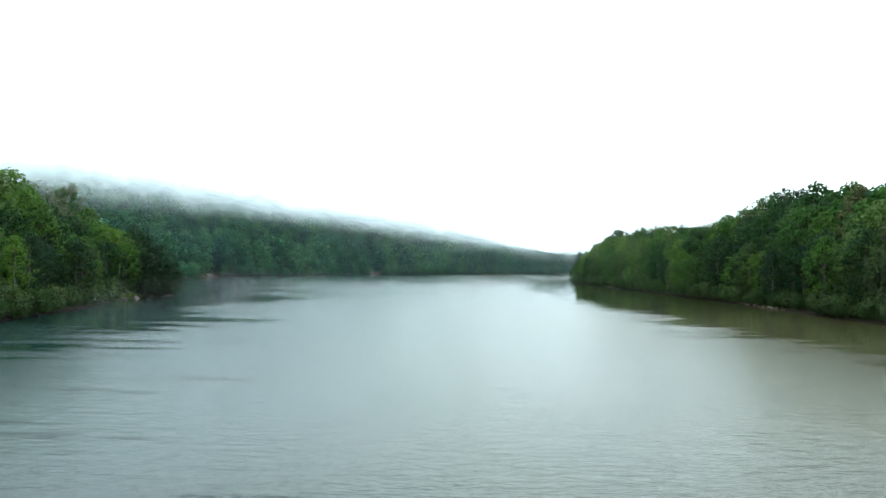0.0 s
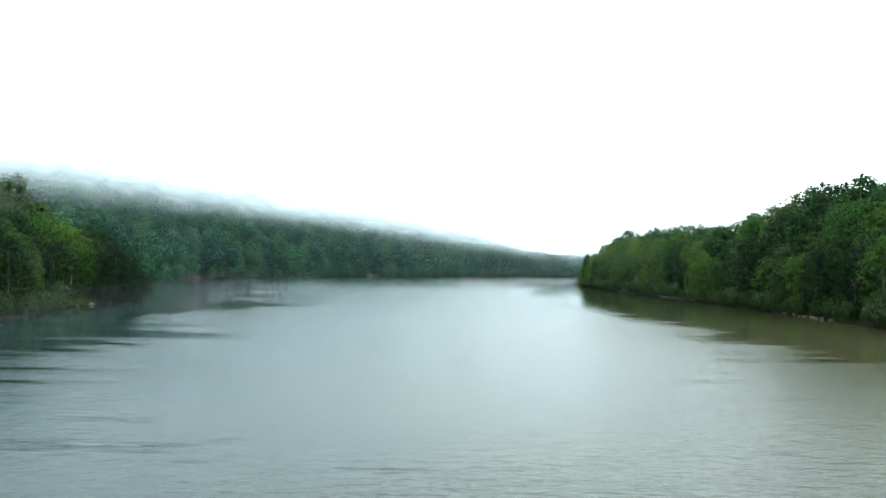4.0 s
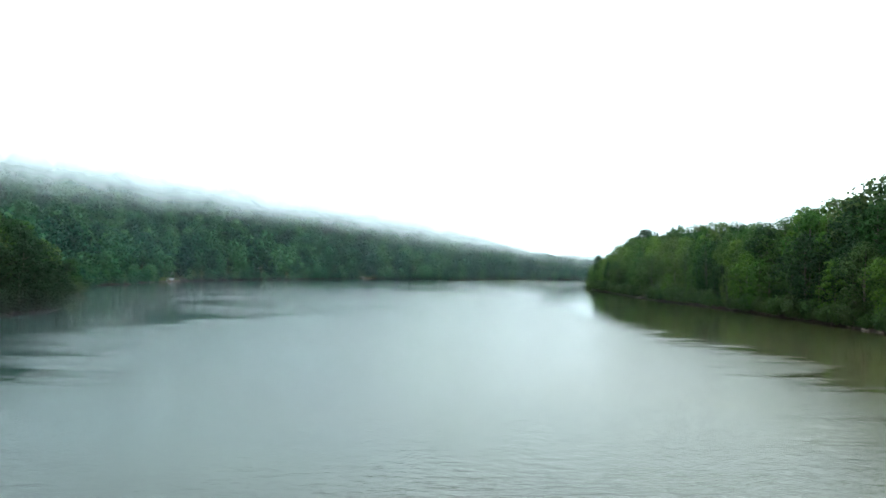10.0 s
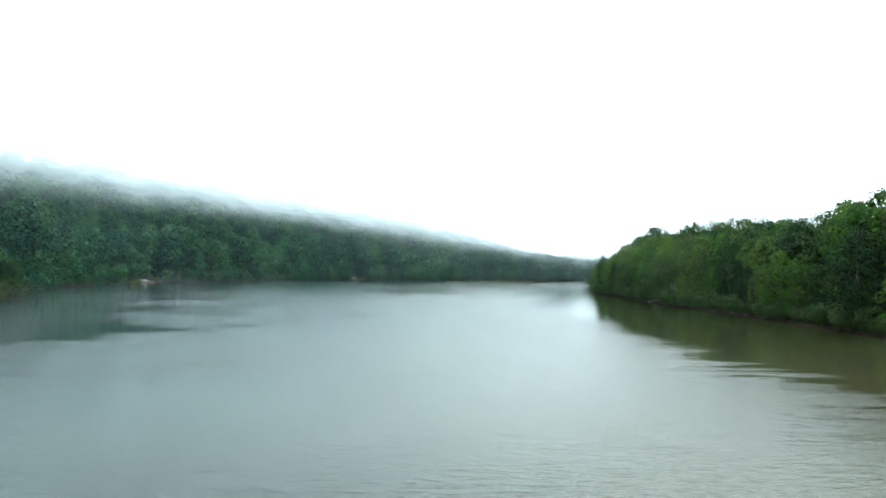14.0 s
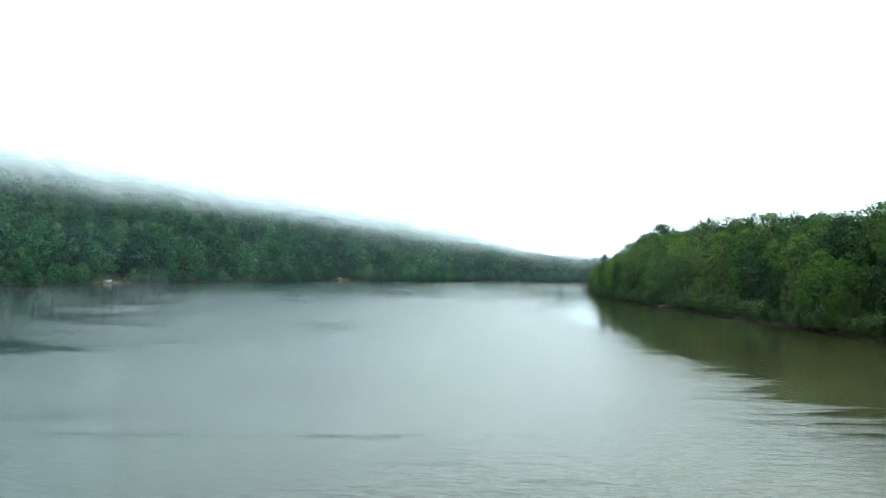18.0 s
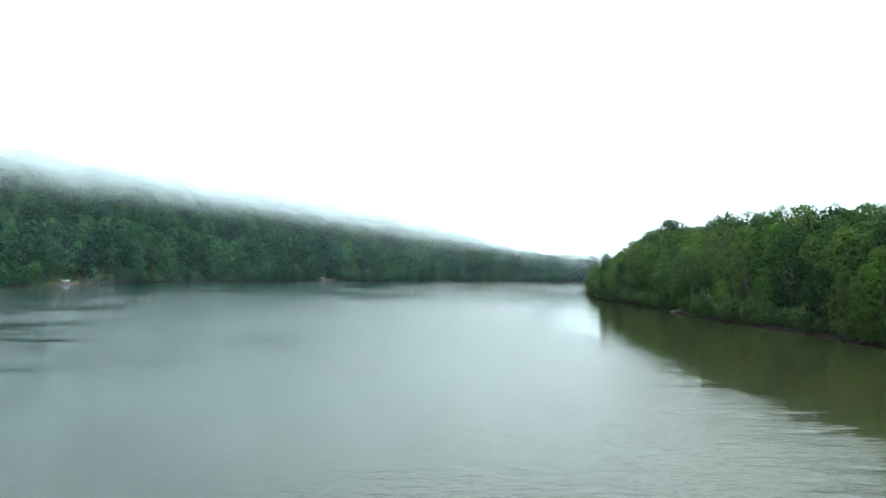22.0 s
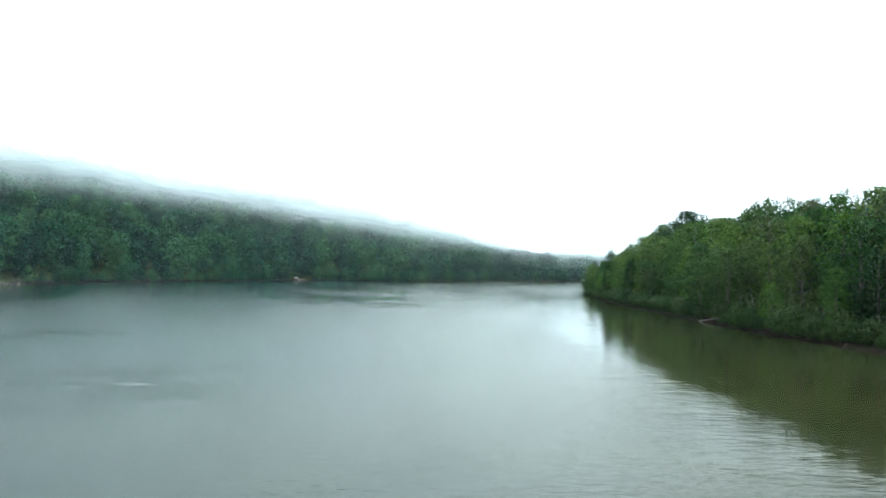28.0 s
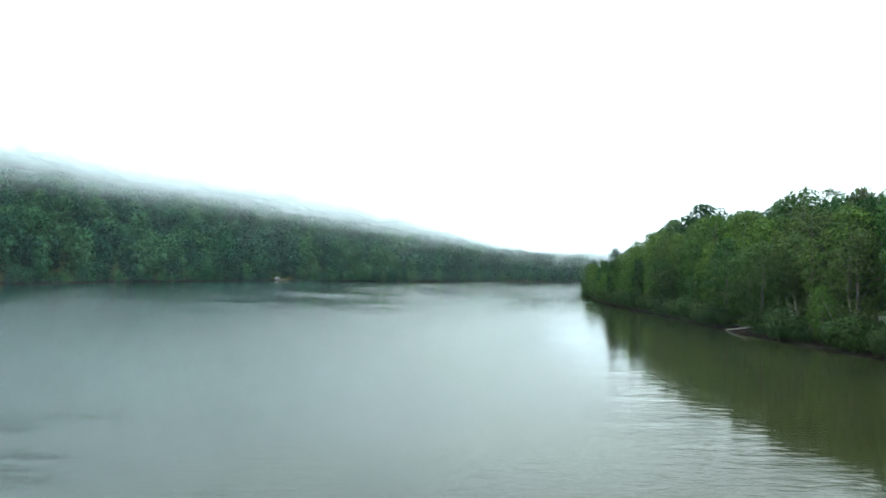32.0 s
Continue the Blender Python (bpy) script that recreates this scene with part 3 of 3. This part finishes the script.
def hill_woods():
    out = []
    pats = []
    for i, form in enumerate(("round", "oval", "spreading", "round", "spreading")):
        cs, rs = crown_plan(np.random.default_rng(60 + i), 22, 14.5, 2.0, form, 20, (0.15, 0.25))
        pats.append(sprays(np.random.default_rng(70 + i), cs, rs, 540, 0.86, rough=0.12, skin=0.92, ragged=0.03))
    gx, gy = np.meshgrid(np.arange(-420, 260, 9.4), np.arange(120, 1010, 9.4))
    gx, gy = (gx + rng.uniform(-4, 4, gx.shape)).ravel(), (gy + rng.uniform(-4, 4, gy.shape)).ravel()
    d, z = inland(gx, gy), land(gx, gy)
    keep = (d > 3.5) & (d < 228) & (z < 74) & (gx > -380) & ~((gx > 20) & (gy < 640)) & ~((d < 24) & (gy < 306) & (gx < 0)) & ~((gx < -170) & (gy < 320) & (d > 130))
    keep &= np.hypot(gx + 139, gy - 467) > 10
    for x, y, zz, dd in zip(gx[keep], gy[keep], z[keep], d[keep]):
        out.append(moved(pats[rng.integers(len(pats))][::2 if dd > 130 else 1], x, y, zz, rng.uniform(12, 22) * (0.66 if dd < 10 else 1.0) * (0.82 if y < 306 else 1.0)))
    # low growth along the far shore
    shore = [(bank_x(LEFT_BANK, y), y) for y in np.arange(318, 463, 2.6)] + [(px + k * (qx - px), py + k * (qy - py)) for (px, py), (qx, qy) in zip(FAR_BANK, FAR_BANK[1:11]) for k in np.arange(0, 1, 0.045)]
    for px, py in shore:
        if math.hypot(px + 135, py - 469) < 15 or math.hypot(px + 55, py - 642) < 9:
            continue
        x, y = px - rng.uniform(0.2, 2.6), py + rng.uniform(0, 2.2)
        out.append(moved(pats[rng.integers(len(pats))], x, y, -0.5, rng.uniform(2.5, 9)))
    # the rows of the spit that show only above the front trees
    pats = []
    for i, form in enumerate(("round", "oval", "spreading")):
        cs, rs = crown_plan(np.random.default_rng(80 + i), 22, 10, 3, form)
        pats.append(sprays(np.random.default_rng(85 + i), cs, rs, 1700, 0.45, ragged=0.04))
    for depth, gap in ((26, 8.0), (36, 9.0)):
        y = 110.0
        while y < 530 - depth:
            x = bank_x(RIGHT_BANK, y) + depth + rng.uniform(-2, 2)
            h = float(np.interp(y, [c[0] for c in CANOPY], [c[1] for c in CANOPY])) * rng.uniform(0.92, 1.05)
            out.append(moved(pats[rng.integers(3)], x, y, float(land(x, y)), h))
            y += gap * rng.uniform(0.8, 1.2)
    # the banks go on, wooded, behind the start
    for bank, side in ((RIGHT_BANK, 1), (LEFT_BANK, -1)):
        for depth, share in ((3.5, 0.6), (10, 0.85), (18, 1.0), (28, 1.0)):
            for y in np.arange(-150, 104, 8.5):
                yy = y + rng.uniform(-2, 2)
                x = bank_x(bank, yy) + side * (depth + rng.uniform(-1.5, 1.5))
                out.append(moved(pats[rng.integers(3)][::4 if y < 60 else 2], x, yy, float(land(x, yy)), 25 * share * rng.uniform(0.8, 1.1)))
    tone = np.concatenate([np.full(4 * len(q), rng.uniform(0, 1)) for q in out])
    return np.concatenate(out), tone, np.concatenate([outward(q) for q in out])


wood_quads, wood_tone, wood_face = hill_woods()
# leaf colour here carries the haze's teal tint
wood_mesh = leaf_mesh("hill_woods", wood_quads, LEAF_HAZED, wood_face, 0.85)
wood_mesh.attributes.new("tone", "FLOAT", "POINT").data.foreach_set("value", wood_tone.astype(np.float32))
tagged(new("hill_woods", wood_mesh), "dense broadleaf woods, green tinted with haze, climbing the misty hillside", "woods", kind="stuff")


# ---- cloud on the hill and mist over the water ----
def sheet(name, xs, ys, zf, mat, label):
    ob = new(name, grid_mesh(name, xs, ys, zf, mat, uv=True))
    return tagged(ob, label, "fog", kind="stuff")


def curtain(name, pts, height, mat, label):
    # an even, rounded line through the given corners
    pts = np.asarray(pts, float)
    run = np.r_[0, np.cumsum(np.hypot(*np.diff(pts, axis=0).T))]
    at = np.linspace(0, run[-1], 97)
    pts = np.c_[np.interp(at, run, pts[:, 0]), np.interp(at, run, pts[:, 1])]
    for _ in range(6):
        pts[1:-1] = (pts[:-2] + 2 * pts[1:-1] + pts[2:]) / 4
    n = len(pts)
    co = np.concatenate([np.c_[pts, np.full(n, -0.4)], np.c_[pts, np.full(n, height)]])
    faces = [(i, i + 1, n + i + 1, n + i) for i in range(n - 1)]
    me = bpy.data.meshes.new(name)
    me.from_pydata(co.tolist(), [], faces)
    me.materials.append(mat)
    me.polygons.foreach_set("use_smooth", np.ones(len(faces), bool))
    lay = me.uv_layers.new()
    u = np.concatenate([np.c_[np.linspace(0, 1, n), np.full(n, 0.0)], np.c_[np.linspace(0, 1, n), np.full(n, 1.0)]])
    lay.data.foreach_set("uv", u[np.asarray(faces).reshape(-1)].astype(np.float32).reshape(-1))
    return tagged(new(name, me), label, "mist", kind="stuff")


CLOUD = mist_material("low_cloud", 1.0, 0, 1, 0.013, (62, 84))
sheet("low_cloud", np.linspace(-700, 520, 120), np.linspace(130, 1300, 120), lambda x, y: np.maximum(land(x, y), 30) + 46, CLOUD, "white low cloud lying along the hillside")
VEIL = mist_material("cloud_veil", 0.6, 0, 1, 0.019, (18, 58), (0.955, 0.985, 1.0), 0.008, 0.035, 16.0)
HILL_FOOT = [(-620, 60), (-420, 110), (-300, 145), (-200, 185), (-145, 245), (-130, 290), (-135, 340), (-139, 400), (-140, 455), (-128, 505), (-104, 560), (-70, 615), (-45, 645), (-8, 668), (30, 700), (80, 752), (150, 790), (260, 815), (420, 830), (700, 840)]
for back in (0, 36, 78):
    curtain("low_cloud", [(x - 0.75 * back, y + 0.66 * back) for x, y in HILL_FOOT], 120 + 0.3 * back, VEIL, "white underside of low cloud veiling the wooded hill")
MIST = mist_material("river_mist", 0.018, 0.2, 0.75, 0.02, hue=(0.50, 0.82, 0.98))
for k, off in enumerate((40,)):
    a = np.linspace(0, 1, 24)
    curtain("river_mist", np.c_[-240 + 460 * a + off * 0.6, 430 + 330 * a - off * 0.8 + 12 * np.sin(a * 9 + k)], 75, MIST, "thin pale mist drifting over the river")


THIN_MIST = mist_material("thin_mist", 0.010, 0.2, 0.75, 0.02, hue=(0.50, 0.82, 0.98))
curtain("river_mist", [(-170, 330), (-120, 300), (-60, 272), (0, 262), (60, 260), (100, 262), (160, 280)], 70, THIN_MIST, "thin pale mist drifting over the river")
WISP = mist_material("low_mist", 0.075, 0.36, 0.75, 0.06)
for k, (ax, ay, bx, by) in enumerate([(-64, 150, -34, 235), (-76, 228, -44, 300), (-110, 330, -60, 420), (-60, 125, -44, 190), (-92, 250, -60, 330)]):
    s = np.linspace(0, 1, 16)
    curtain("river_mist", np.c_[ax + (bx - ax) * s + 2 * np.sin(s * 7 + k), ay + (by - ay) * s], 7.0, WISP, "low wisps of mist rising off the water")


# ---- things along the shores ----
STONE = plain_material("river_stone", (0.07, 0.055, 0.045), (0.20, 0.155, 0.125), 1.6, 0.9, 0.06)
WOOD = plain_material("weathered_planks", (0.16, 0.12, 0.09), (0.36, 0.28, 0.22), 4.0, 0.85, 0.01)
WHITE = plain_material("white_gelcoat", (0.70, 0.71, 0.72), (0.82, 0.83, 0.83), 1.2, 0.35, 0.002)
DARKTRIM = plain_material("dark_trim", (0.02, 0.02, 0.025), (0.05, 0.05, 0.055), 3.0, 0.5, 0.002)
GRASSY = leaf_material("grass_blades", [(0.060, 0.105, 0.022), (0.110, 0.150, 0.035)])


def block(bm, x0, x1, y0, y1, z0, z1, bevel=0.02):
    r = bmesh.ops.create_cube(bm, size=1.0, matrix=Matrix.LocRotScale(((x0 + x1) / 2, (y0 + y1) / 2, (z0 + z1) / 2), None, (x1 - x0, y1 - y0, z1 - z0)))
    if bevel:
        es = list({e for v in r["verts"] for e in v.link_edges})
        bmesh.ops.bevel(bm, geom=es, offset=bevel, segments=1, affect="EDGES")
    return bm


def make_rock(seed, x, y, z, size, label):
    rg = np.random.default_rng(seed)
    bm = bmesh.new()
    bmesh.ops.create_icosphere(bm, subdivisions=3, radius=0.5)
    off = Vector(rg.uniform(0, 50, 3))
    for v in bm.verts:
        k = 1 + 0.45 * noise.noise(v.co * 2.2 + off) + 0.15 * noise.noise(v.co * 6 + off)
        v.co = Vector((v.co.x * size[0], v.co.y * size[1], max(v.co.z, -0.25) * size[2])) * k
    me = bpy.data.meshes.new("rock")
    bm.to_mesh(me)
    bm.free()
    me.materials.append(STONE)
    ob = new("rock", me)
    ob.matrix_basis = pose(x, y, z, 0, 0, float(rg.uniform(0, 360)))
    return tagged(ob, label, "rock", "shore rocks")


for i, (x, y, sx, sy, sz) in enumerate([(-76.4, 199.5, 1.6, 1.3, 0.9), (-77.2, 194.5, 0.9, 0.8, 0.5), (-75.2, 206, 0.8, 0.9, 0.45), (-78, 190.5, 0.7, 0.6, 0.4)]):
    make_rock(200 + i, x, y, 0.12, (sx, sy, sz), "tan boulder at the foot of the wooded bank")
for i in range(14):
    y = 184 + i * 2.2 + float(rng.uniform(-0.7, 0.7))
    make_rock(220 + i, bank_x(RIGHT_BANK, y) + float(rng.uniform(-0.3, 0.9)), y, 0.1, rng.uniform(0.4, 1.1, 3) * np.array([1, 1, 0.6]), "reddish-brown stone on the bare muddy shore")

# fallen trunk with its end in the water
def fallen_trunk(a, b, r0, r1, label, bark):
    a, b = Vector(a), Vector(b)
    bm = bmesh.new()
    n = 7
    pts = [a.lerp(b, k / n) - a + Vector((0, 0, 0.02 * math.sin(k * 1.3))) for k in range(n + 1)]
    tube(bm, pts, [r0 + (r1 - r0) * k / n for k in range(n + 1)], 9)
    bm.faces.new(list(reversed(bm.verts[:9])))
    ob = thing("fallen_trunk", pose(*a), label, "log")
    part("stem", bm, bark, ob)
    for k, (f, up) in enumerate(((0.62, 0.22), (0.85, 0.3))):
        o = pts[0].lerp(pts[-1], f)
        bm = bmesh.new()
        tube(bm, [o, o + Vector((0.12 - 0.12 * k, 0.15, up * 0.6)), o + Vector((0.2 - 0.2 * k, 0.25, up))], [r1 * 0.7, r1 * 0.45, 0.015], 6)
        part("branch_stub", bm, bark, ob)
    return ob


bpy.context.view_layer.update()
fallen_trunk((72.7, 352.2, 0.04), (74.3, 345.4, 1.2), 0.07, 0.11, "pale barkless trunk fallen from the bank into the water", BARK_PALE)
fallen_trunk((75.2, 299, 0.05), (79.3, 304.5, 0.75), 0.07, 0.11, "thin dark drift log lying along the muddy shore", BARK)
fallen_trunk((76.2, 268, 0.05), (80.0, 271, 0.85), 0.07, 0.12, "thin dark drift log lying along the muddy shore", BARK)


# dead and bare pale stems among the leaves
def bare_stem(x, y, top, lean, girth, label, twigs=6, seed=0):
    rg = np.random.default_rng(seed)
    z = float(land(x, y))
    ob = thing("dead_tree", pose(x, y, z), label, "dead tree", "bare stems")
    h = top - z
    bm = bmesh.new()
    line = [Vector((0, 0, -0.3)), Vector((lean[0] * 0.2, lean[1] * 0.2, h * 0.3)), Vector((lean[0] * 0.65, lean[1] * 0.65, h * 0.65)), Vector((lean[0], lean[1], h))]
    tube(bm, line, [girth * 1.25, girth, girth * 0.7, girth * 0.2], 8)
    part("trunk", bm, BARK_PALE, ob)
    for k in range(twigs):
        f = rg.uniform(0.35, 0.95)
        o = line[0].lerp(line[3], f)
        o = Vector((lean[0] * f ** 1.3, lean[1] * f ** 1.3, h * f))
        a, ln = rg.uniform(0, 6.28), rg.uniform(0.8, 2.4) * (1.2 - f)
        e = o + Vector((math.cos(a) * ln, math.sin(a) * ln, ln * rg.uniform(0.1, 0.9)))
        bm = bmesh.new()
        tube(bm, [o, o.lerp(e, 0.5) + Vector((0, 0, 0.12)), e], [girth * 0.4, girth * 0.25, 0.012], 5)
        part("branch", bm, BARK_PALE, ob)
    return ob


bare_stem(76.4, 340.1, 7.6, (0.4, 0.1), 0.05, "slim pale bare stem standing before dark leaves", 3, 1)
bare_stem(76.0, 331.0, 8.0, (-0.9, 0.9), 0.06, "bent whitish dead tree leaning over the shrubs", 7, 2)
bare_stem(76.4, 332.6, 7.0, (-1.9, 0.6), 0.05, "bent whitish dead tree leaning over the shrubs", 5, 3)
bare_stem(77.4, 318.2, 9.6, (-0.9, 0.9), 0.03, "tall whitish dead tree with short broken branches", 9, 4)
bare_stem(77.2, 320.6, 7.6, (-2.8, 1.4), 0.05, "thin pale dead stem leaning across the gap", 4, 5)
bare_stem(80.4, 198.0, 7.6, (-0.2, 0.2), 0.09, "slim pale bare stem standing before dark leaves", 4, 6)
bare_stem(-79.6, 196.5, 9.2, (0.3, -0.2), 0.10, "grey bare stem at the edge of the wooded bank", 6, 9)
bare_stem(1.1, 727.0, 8.1, (0.0, 0.2), 0.20, "pale bare stem on the far shore", 2, 10)


# small white notice on a post under the trees
def notice(x, y, top):
    z = float(land(x, y))
    ob = thing("sign", pose(x, y, z, 0, 0, 8), "small plain white board on a grey post under the trees", "sign")
    bm = bmesh.new()
    tube(bm, [(0, 0, -0.2), (0, 0, 1.0), (0, 0, top - z)], [0.05, 0.05, 0.045], 8)
    part("post", bm, BARK, ob)
    part("board", block(bmesh.new(), -0.26, 0.26, -0.075, -0.05, top - z - 0.5, top - z - 0.02, 0.008), WHITE, ob)


notice(-79.5, 194.6, 4.3)


# small white boats drawn up on the far shore
def make_boat(x, y, turn, length, label):
    z = float(land(x, y))
    ob = thing("boat", pose(x, y, z + 0.02, 0, 0, turn), label, "boat")
    bm = bmesh.new()
    half = length / 2
    ribs = []
    for k in range(9):
        u = k / 8
        w = length * 0.19 * (1 - max(0, (u - 0.45) / 0.55) ** 2.2 * 0.97)
        keel = 0.0 + 0.35 * max(0, (u - 0.6) / 0.4) ** 2
        top = 0.62 + 0.22 * u * u
        xx = -half + length * u
        ribs.append([bm.verts.new(p) for p in ((xx, -w, top), (xx, -w * 0.86, keel + 0.22), (xx, 0, keel), (xx, w * 0.86, keel + 0.22), (xx, w, top))])
    for p, q in zip(ribs, ribs[1:]):
        for i in range(4):
            bm.faces.new((p[i], q[i], q[i + 1], p[i + 1]))
    bm.faces.new(ribs[0])
    bmesh.ops.recalc_face_normals(bm, faces=bm.faces)
    bmesh.ops.solidify(bm, geom=list(bm.faces), thickness=0.04)
    part("hull", bm, WHITE, ob)
    bm = bmesh.new()
    block(bm, half * 0.05, half * 0.72, -length * 0.13, length * 0.13, 0.66, 0.74, 0.03)
    part("foredeck", bm, WHITE, ob)
    for k in (-0.62, -0.2):
        part("thwart", block(bmesh.new(), half * k - 0.12, half * k + 0.12, -length * 0.16, length * 0.16, 0.42, 0.47, 0.01), WOOD, ob, "brown plank seat")
    part("windscreen", block(bmesh.new(), half * 0.0, half * 0.06, -length * 0.12, length * 0.12, 0.66, 1.05, 0.01), DARKTRIM, ob, "dark windscreen")
    bm = bmesh.new()
    block(bm, -half - 0.28, -half + 0.02, -0.16, 0.16, 0.45, 1.0, 0.06)
    block(bm, -half - 0.16, -half - 0.06, -0.05, 0.05, -0.02, 0.5, 0.01)
    part("outboard_motor", bm, DARKTRIM, ob, "dark outboard motor")
    return ob


make_boat(-137.4, 469.6, 25, 3.4, "small white motor boat drawn up on the far bank")
make_boat(-57.4, 645.5, 50, 3.0, "small white rowing boat on a bare patch of shore")


# low weathered landing of planks below the boat
def landing(x, y, turn, length, depth, label):
    ob = thing("landing", pose(x, y, 0, 0, 0, turn), label, "dock")
    n = int(length / 0.3)
    for k in range(n):
        x0 = -length / 2 + k * 0.3
        part("plank", block(bmesh.new(), x0, x0 + 0.26, -depth / 2 + float(rng.uniform(-0.08, 0.08)), depth / 2, 0.42, 0.47, 0), WOOD, ob)
    for s in (-1, 1):
        part("beam", block(bmesh.new(), -length / 2, length / 2, s * depth * 0.36 - 0.06, s * depth * 0.36 + 0.06, 0.24, 0.415, 0.01), WOOD, ob)
    for k in range(5):
        for s in (-1, 1):
            bm = bmesh.new()
            px = -length / 2 + 0.3 + k * (length - 0.6) / 4
            tube(bm, [(px, s * depth * 0.42, -2.2), (px, s * depth * 0.42, 0.2), (px, s * depth * 0.42, 0.75)], [0.09, 0.09, 0.085], 8)
            part("post", bm, WOOD, ob)
    return ob


landing(-135.3, 469.0, 80, 11.0, 1.4, "low weathered brown plank landing on the far bank")
landing(-53.6, 639.0, 48, 8.0, 1.3, "low weathered brown plank landing on the far bank")
for i in range(9):
    k = i / 8
    make_rock(260 + i, -137.2 + 4.4 * k + float(rng.uniform(-0.5, 0.5)), 455 + 29 * k, 0.12, rng.uniform(0.6, 1.4, 3) * np.array([1, 1, 0.6]), "brown stone along the boat landing")


# grass on the open strip of bank
def grass(name, spots, label):
    rg = np.random.default_rng(9)
    out = []
    for x, y, rx, ry, n in spots:
        px, py = x + rg.normal(0, rx, n), y + rg.normal(0, ry, n)
        pz, dd = land(px, py), inland(px, py)
        ok = dd > 0.25
        px, py, pz = px[ok], py[ok], pz[ok]
        m = len(px)
        h = rg.uniform(0.25, 0.75, m)
        a = rg.uniform(0, 6.28, m)
        w = rg.uniform(0.03, 0.07, m)
        lx, ly = rg.normal(0, 0.18, m), rg.normal(0, 0.18, m)
        ux, uy = np.cos(a) * w, np.sin(a) * w
        q = np.stack([np.stack([px - ux, py - uy, pz - 0.03], -1), np.stack([px + ux, py + uy, pz - 0.03], -1), np.stack([px + lx + ux * 0.3, py + ly + uy * 0.3, pz + h], -1), np.stack([px + lx - ux * 0.3, py + ly - uy * 0.3, pz + h], -1)], 1)
        out.append(q)
    tagged(new(name, leaf_mesh(name, np.concatenate(out), GRASSY)), label, "grass", kind="stuff")


grass("grass", [(-79, 196, 1.6, 5, 5000), (-140.5, 467, 2.5, 7, 4000), (-60, 652, 6, 6, 3000), (81.5, 196, 1.2, 9, 4500), (79, 352, 1.2, 8, 3000)], "rough yellow-green grass on the open bank")
